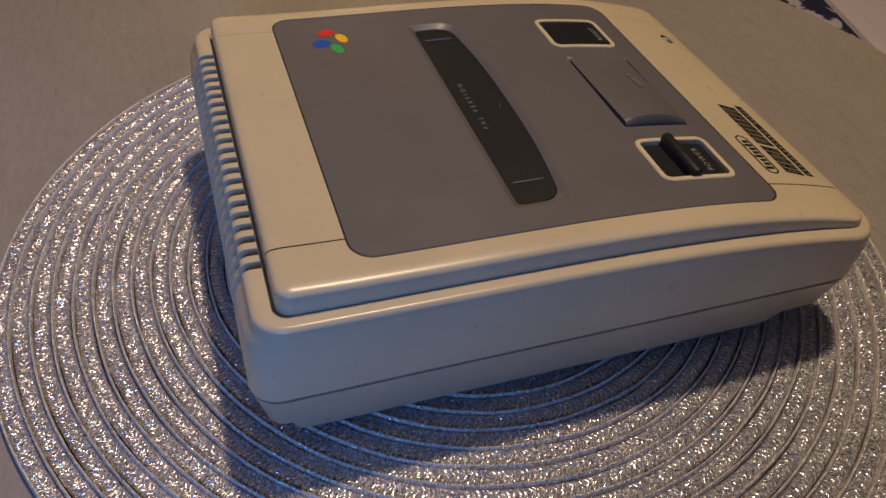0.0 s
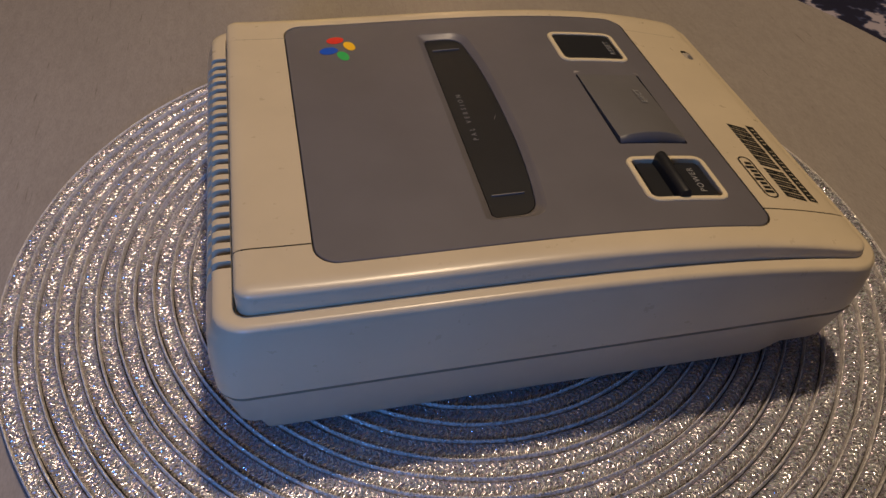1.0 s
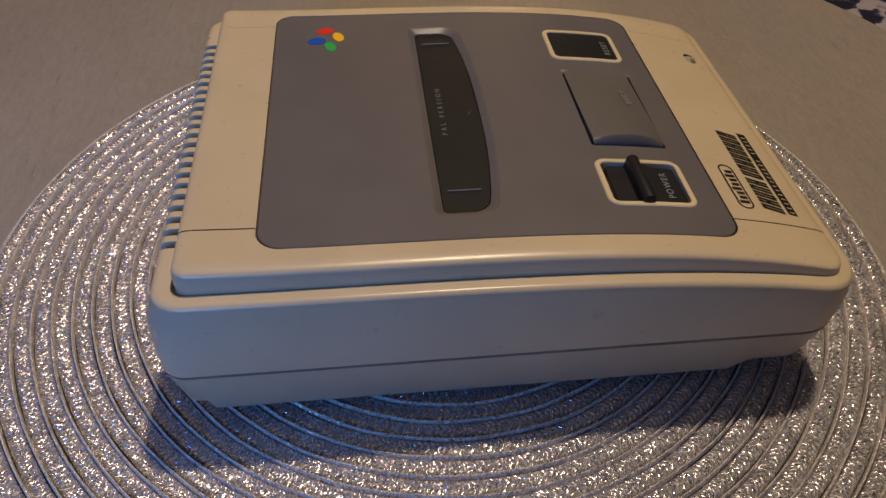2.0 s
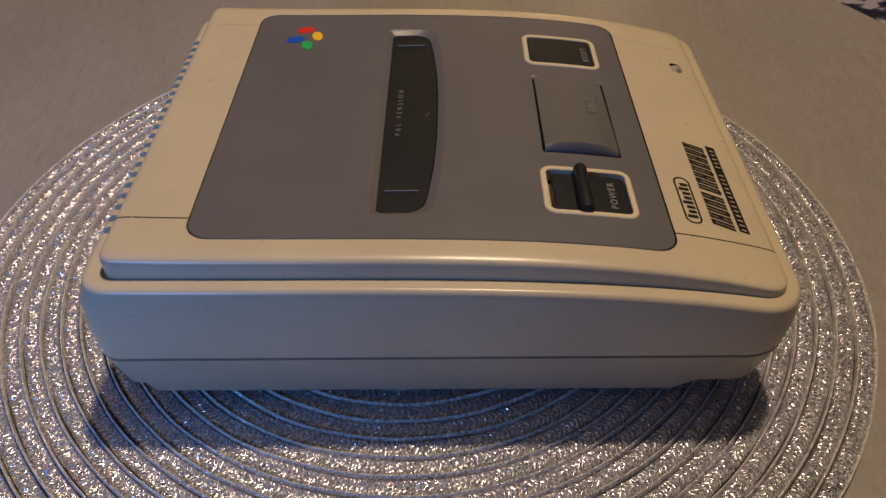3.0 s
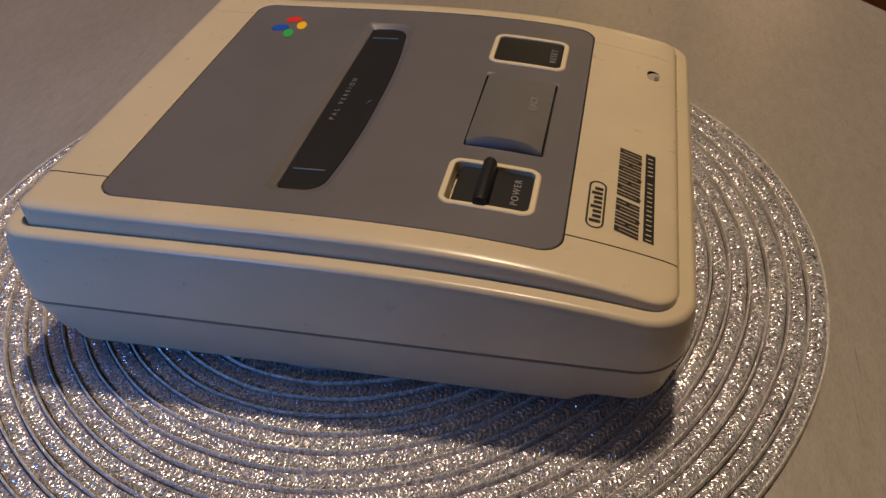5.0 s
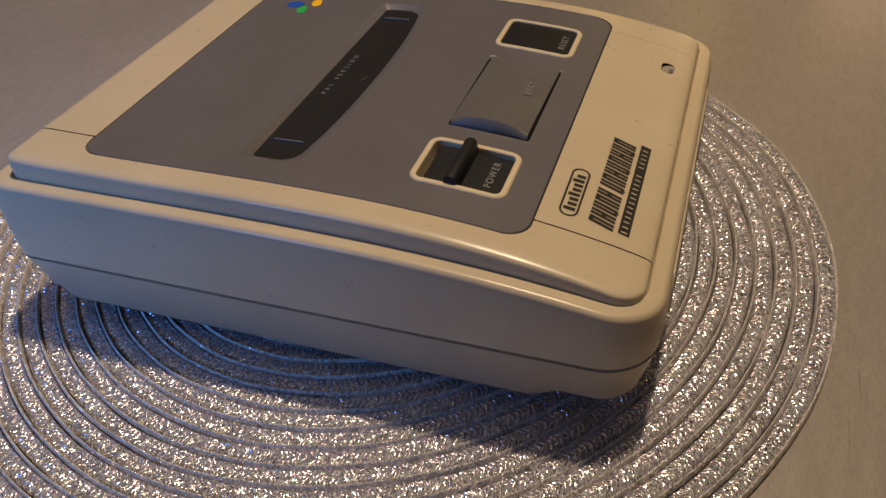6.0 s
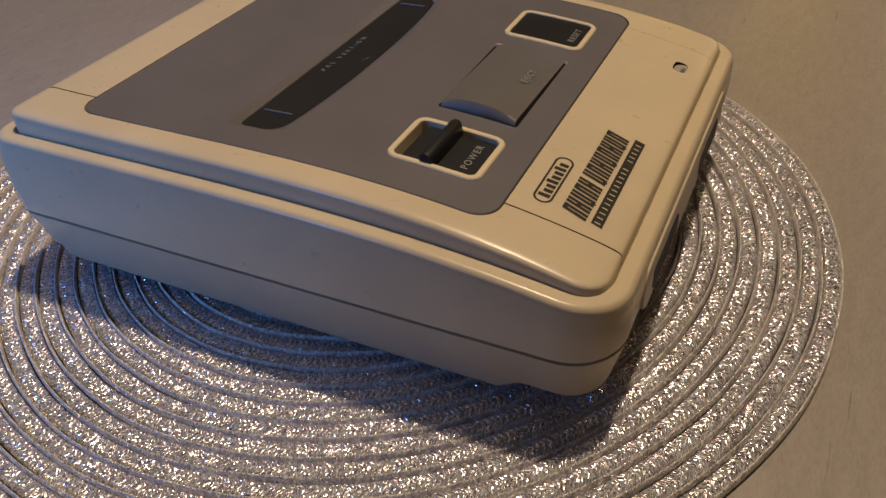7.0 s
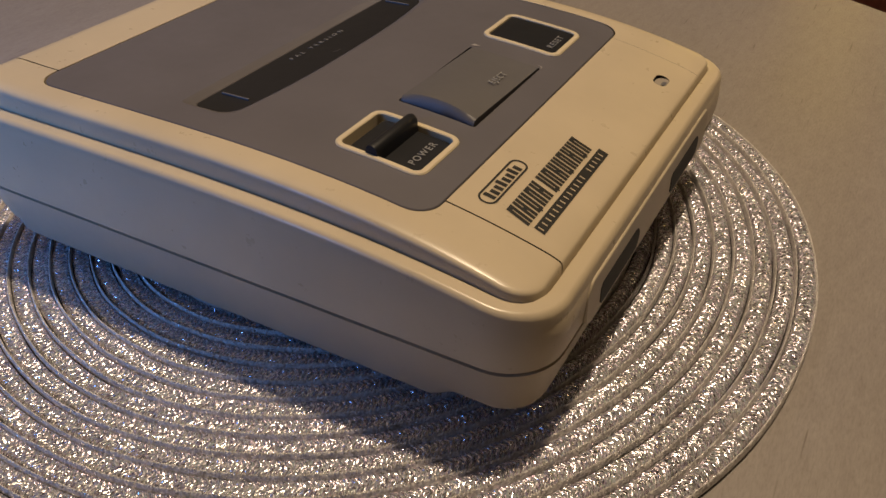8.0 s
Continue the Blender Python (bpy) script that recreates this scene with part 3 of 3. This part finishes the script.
bm = loft([(rect(IX0 + RX, IX1 + RX, IH, 0.0024, 0, SY[1], 10, 6), lambda x: top_z(x) - 0.0040),
           (rect(IX0 + RX, IX1 + RX, IH, 0.0024, 0, SY[1], 10, 6), lambda x: top_z(x) - 0.0003),
           (rect(IX0 + RX, IX1 + RX, IH, 0.0024, 0.0005, SY[1], 10, 6), lambda x: top_z(x) + 0.0002)])
reset = part("reset_button", bm, DARK, console, "charcoal reset button")
words("lettering", "RESET", 0.0696, SY[1] - 0.0010, 0.0038, PRINT, reset, 0.00035, 1.3)

# eject button: flush at its far end, rising to a rounded lip at the near end
def eject_up(x, y):
    u, v = (x - EX0) / (EX1 - EX0), (y - EY0) / (EY1 - EY0)
    arch = 1 - 0.68 * abs(2 * u - 1) ** 2.2
    lip = math.sin(math.pi / 2 * min(1.0, max(0.0, v) / 0.036)) ** 0.9
    return (0.0036 * arch + 0.0004) * (1 - v) ** 1.1 * lip


bm = bmesh.new()
nx, ny = 24, 60
grid = []
for j in range(ny + 1):
    row = []
    v = j / ny
    y = EY0 + (EY1 - EY0) * v
    for k in range(nx + 1):
        u = k / nx
        x = EX0 + (EX1 - EX0) * u
        up = eject_up(x, y)
        row.append(bm.verts.new((x, y, top_z(x) + up)))
    grid.append(row)
for j in range(ny):
    for k in range(nx):
        bm.faces.new((grid[j][k], grid[j][k + 1], grid[j + 1][k + 1], grid[j + 1][k]))
border = grid[0] + [r[-1] for r in grid[1:]] + list(reversed(grid[-1][:-1])) + [r[0] for r in reversed(grid[1:-1])]
foot = [bm.verts.new((v.co.x, v.co.y, top_z(v.co.x) - 0.003)) for v in border]
bridge(bm, border, foot)
eject = part("eject_button", bm, GREY_B, console, "grey wedge-shaped eject button")
words("lettering", "EJECT", 0.0662, 0.0036, 0.0037, PRINT, eject, 0.00075, 1.25, "", eject_up)

# worn corners beside the button's flush end
for pts in (((0.0432, 0.0252), (0.0440, 0.0274), (0.0470, 0.0268), (0.0446, 0.0256)), ((0.0716, 0.0262), (0.0742, 0.0256), (0.0744, 0.0232), (0.0738, 0.0250))):
    bm = bmesh.new()
    bm.faces.new([bm.verts.new((x, y, 0)) for x, y in pts])
    drape(part("scuff", bm, SCUFF, panel, "pale scuffed spot"), 0.0002)

# coloured ovals on the panel
for cx, cy, mt, turn in ((-0.0580, 0.0652, RED, (0.0040, 0.0030, 15)), (-0.0618, 0.0560, BLUE, (0.0042, 0.0031, 15)), (-0.0522, 0.0594, YELLOW, (0.0042, 0.0024, 105)), (-0.0559, 0.0508, GREEN, (0.0042, 0.0024, 105))):
    bm = bmesh.new()
    bmesh.ops.create_circle(bm, cap_ends=True, segments=32, radius=1, matrix=Matrix.Translation((cx, cy, 0)) @ Matrix.Rotation(radians(turn[2]), 4, "Z") @ Matrix.Diagonal((turn[0], turn[1], 1, 1)))
    ob = part("oval_mark", bm, mt, panel)
    drape(ob, 0.00015)


# emblem on the front strip: an outlined pill, slanted blocks and a solid bar
def flat(name, polys, material, lift=0.00015):
    b = bmesh.new()
    for p in polys:
        b.faces.new([b.verts.new((x, y, 0)) for x, y in p])
    ob = part(name, b, material, front)
    drape(ob, lift)
    return ob


front = [o for o in console.children if o.name.startswith("front_strip")][0]
o_pts = rect(0.0918, 0.0981, 0.0134, 0.0031, 0, -0.0500, 4, 8)
i_pts = rect(0.0918, 0.0981, 0.0134, 0.0031, 0.0007, -0.0500, 4, 8)
bm = bmesh.new()
bridge(bm, ring(bm, o_pts, 0), ring(bm, i_pts, 0))
drape(part("pill_outline", bm, BLACK, front), 0.00015)
blocks = []
for k in range(8):
    y = -0.0603 + k * 0.00262
    top = 0.0930 + (0.0009 if k % 3 else 0)
    blocks.append([(0.0969, y), (0.0969, y + 0.0017), (top, y + 0.0017), (top, y)])
for p in blocks:
    flat("pill_block", [p], BLACK)
blocks = []
for k in range(13):
    y = -0.0640 + k * 0.00385 + (0.0012 if k > 4 else 0)
    w = 0.00138
    for q in range(2):
        yy = y + q * 0.00180
        blocks.append([(0.1099, yy), (0.1099, yy + w), (0.1016, yy + w + 0.0022), (0.1016, yy + 0.0022)])
    xa = (0.1016, 0.1051, 0.1087)[k % 3]
    off = (0.1099 - xa) / 0.0083 * 0.0022
    blocks.append([(xa + 0.0016, y + w + off - 0.0003), (xa + 0.0016, y + 0.0018 + off), (xa, y + 0.0018 + off), (xa, y + w + off - 0.0003)])
for p in blocks:
    flat("slanted_block", [p], BLACK)
flat("solid_bar", [[(0.1151, -0.0640), (0.1151, -0.0114), (0.1114, -0.0108), (0.1114, -0.0634)]], BLACK)
blocks = []
for k in range(19):
    y = -0.0628 + k * 0.00268
    if k == 13:
        continue
    blocks.append([(0.1142, y), (0.1142, y + 0.0005), (0.1123, y + 0.0007), (0.1123, y + 0.0002)])
for p in blocks:
    flat("bar_mark", [p], BEIGE, 0.00025)

# power light
cut(front, prism(rect(0.1106, 0.1160, 0.0042, 0.0024, 0, 0.0520, 3, 6), 0.055, 0.08))
bm = prism(rect(0.1106, 0.1160, 0.0042, 0.0024, 0.0001, 0.0520, 3, 6), 0.0600, 0.0629)
led = part("power_light", bm, LENS, console, "small unlit clear power light")
bm = prism(rect(0.1138, 0.1155, 0.0018, 0.0008, 0, 0.0510, 3, 6), 0.0620, 0.0632)
part("core", bm, GREY_B, led)

# controller ports on the front face
bm = bmesh.new()
hy, z0, z1 = 0.0660, 0.0340, 0.0510


def port_plate(x, d):
    r = 0.006 - d
    out = []
    for cy, cz, a0 in ((hy - 0.006, z1 - 0.006, 0), (-hy + 0.006, z1 - 0.006, 90), (-hy + 0.006, z0 + 0.006, 180), (hy - 0.006, z0 + 0.006, 270)):
        for k in range(7):
            a = radians(a0 + 90 * k / 6)
            out.append((x, cy + r * math.cos(a), cz + r * math.sin(a)))
    return [bm.verts.new(p) for p in out]


a, b, c = port_plate(X1 - 0.006, 0), port_plate(X1 + 0.0001, 0), port_plate(X1 + 0.0005, 0.0004)
bridge(bm, a, b)
bridge(bm, b, c)
bm.faces.new(c)
ports = part("port_panel", bm, BEIGE_LOW, console)
# Solid prisms stand in for recessed sockets, the recess's shade in their colour.
for yc in (-0.0355, 0.0365):
    bm = bmesh.new()
    prof = []
    for k in range(13):
        a = radians(-90 + 180 * k / 12)
        prof.append((yc + 0.0132 + 0.0043 * math.cos(a), 0.0400 + 0.0043 * math.sin(a)))
    prof += [(yc - 0.0175, 0.0443), (yc - 0.0190, 0.0428), (yc - 0.0190, 0.0372), (yc - 0.0175, 0.0357)]
    a = [bm.verts.new((X1 + 0.0007, y, z)) for y, z in prof]
    b = [bm.verts.new((X1 - 0.0030, y, z)) for y, z in prof]
    bridge(bm, a, b)
    bm.faces.new(a)
    bm.faces.new(list(reversed(b)))
    part("controller_port", bm, HOLLOW, ports, "dark controller socket")

# feet
for fx in (-0.085, 0.080):
    for fy in (-0.066, 0.066):
        bm = bmesh.new()
        bmesh.ops.create_cone(bm, cap_ends=True, segments=24, radius1=0.007, radius2=0.008, depth=0.0085, matrix=Matrix.Translation((fx, fy, 0.0081)))
        part("foot", bm, RUBBER, console)
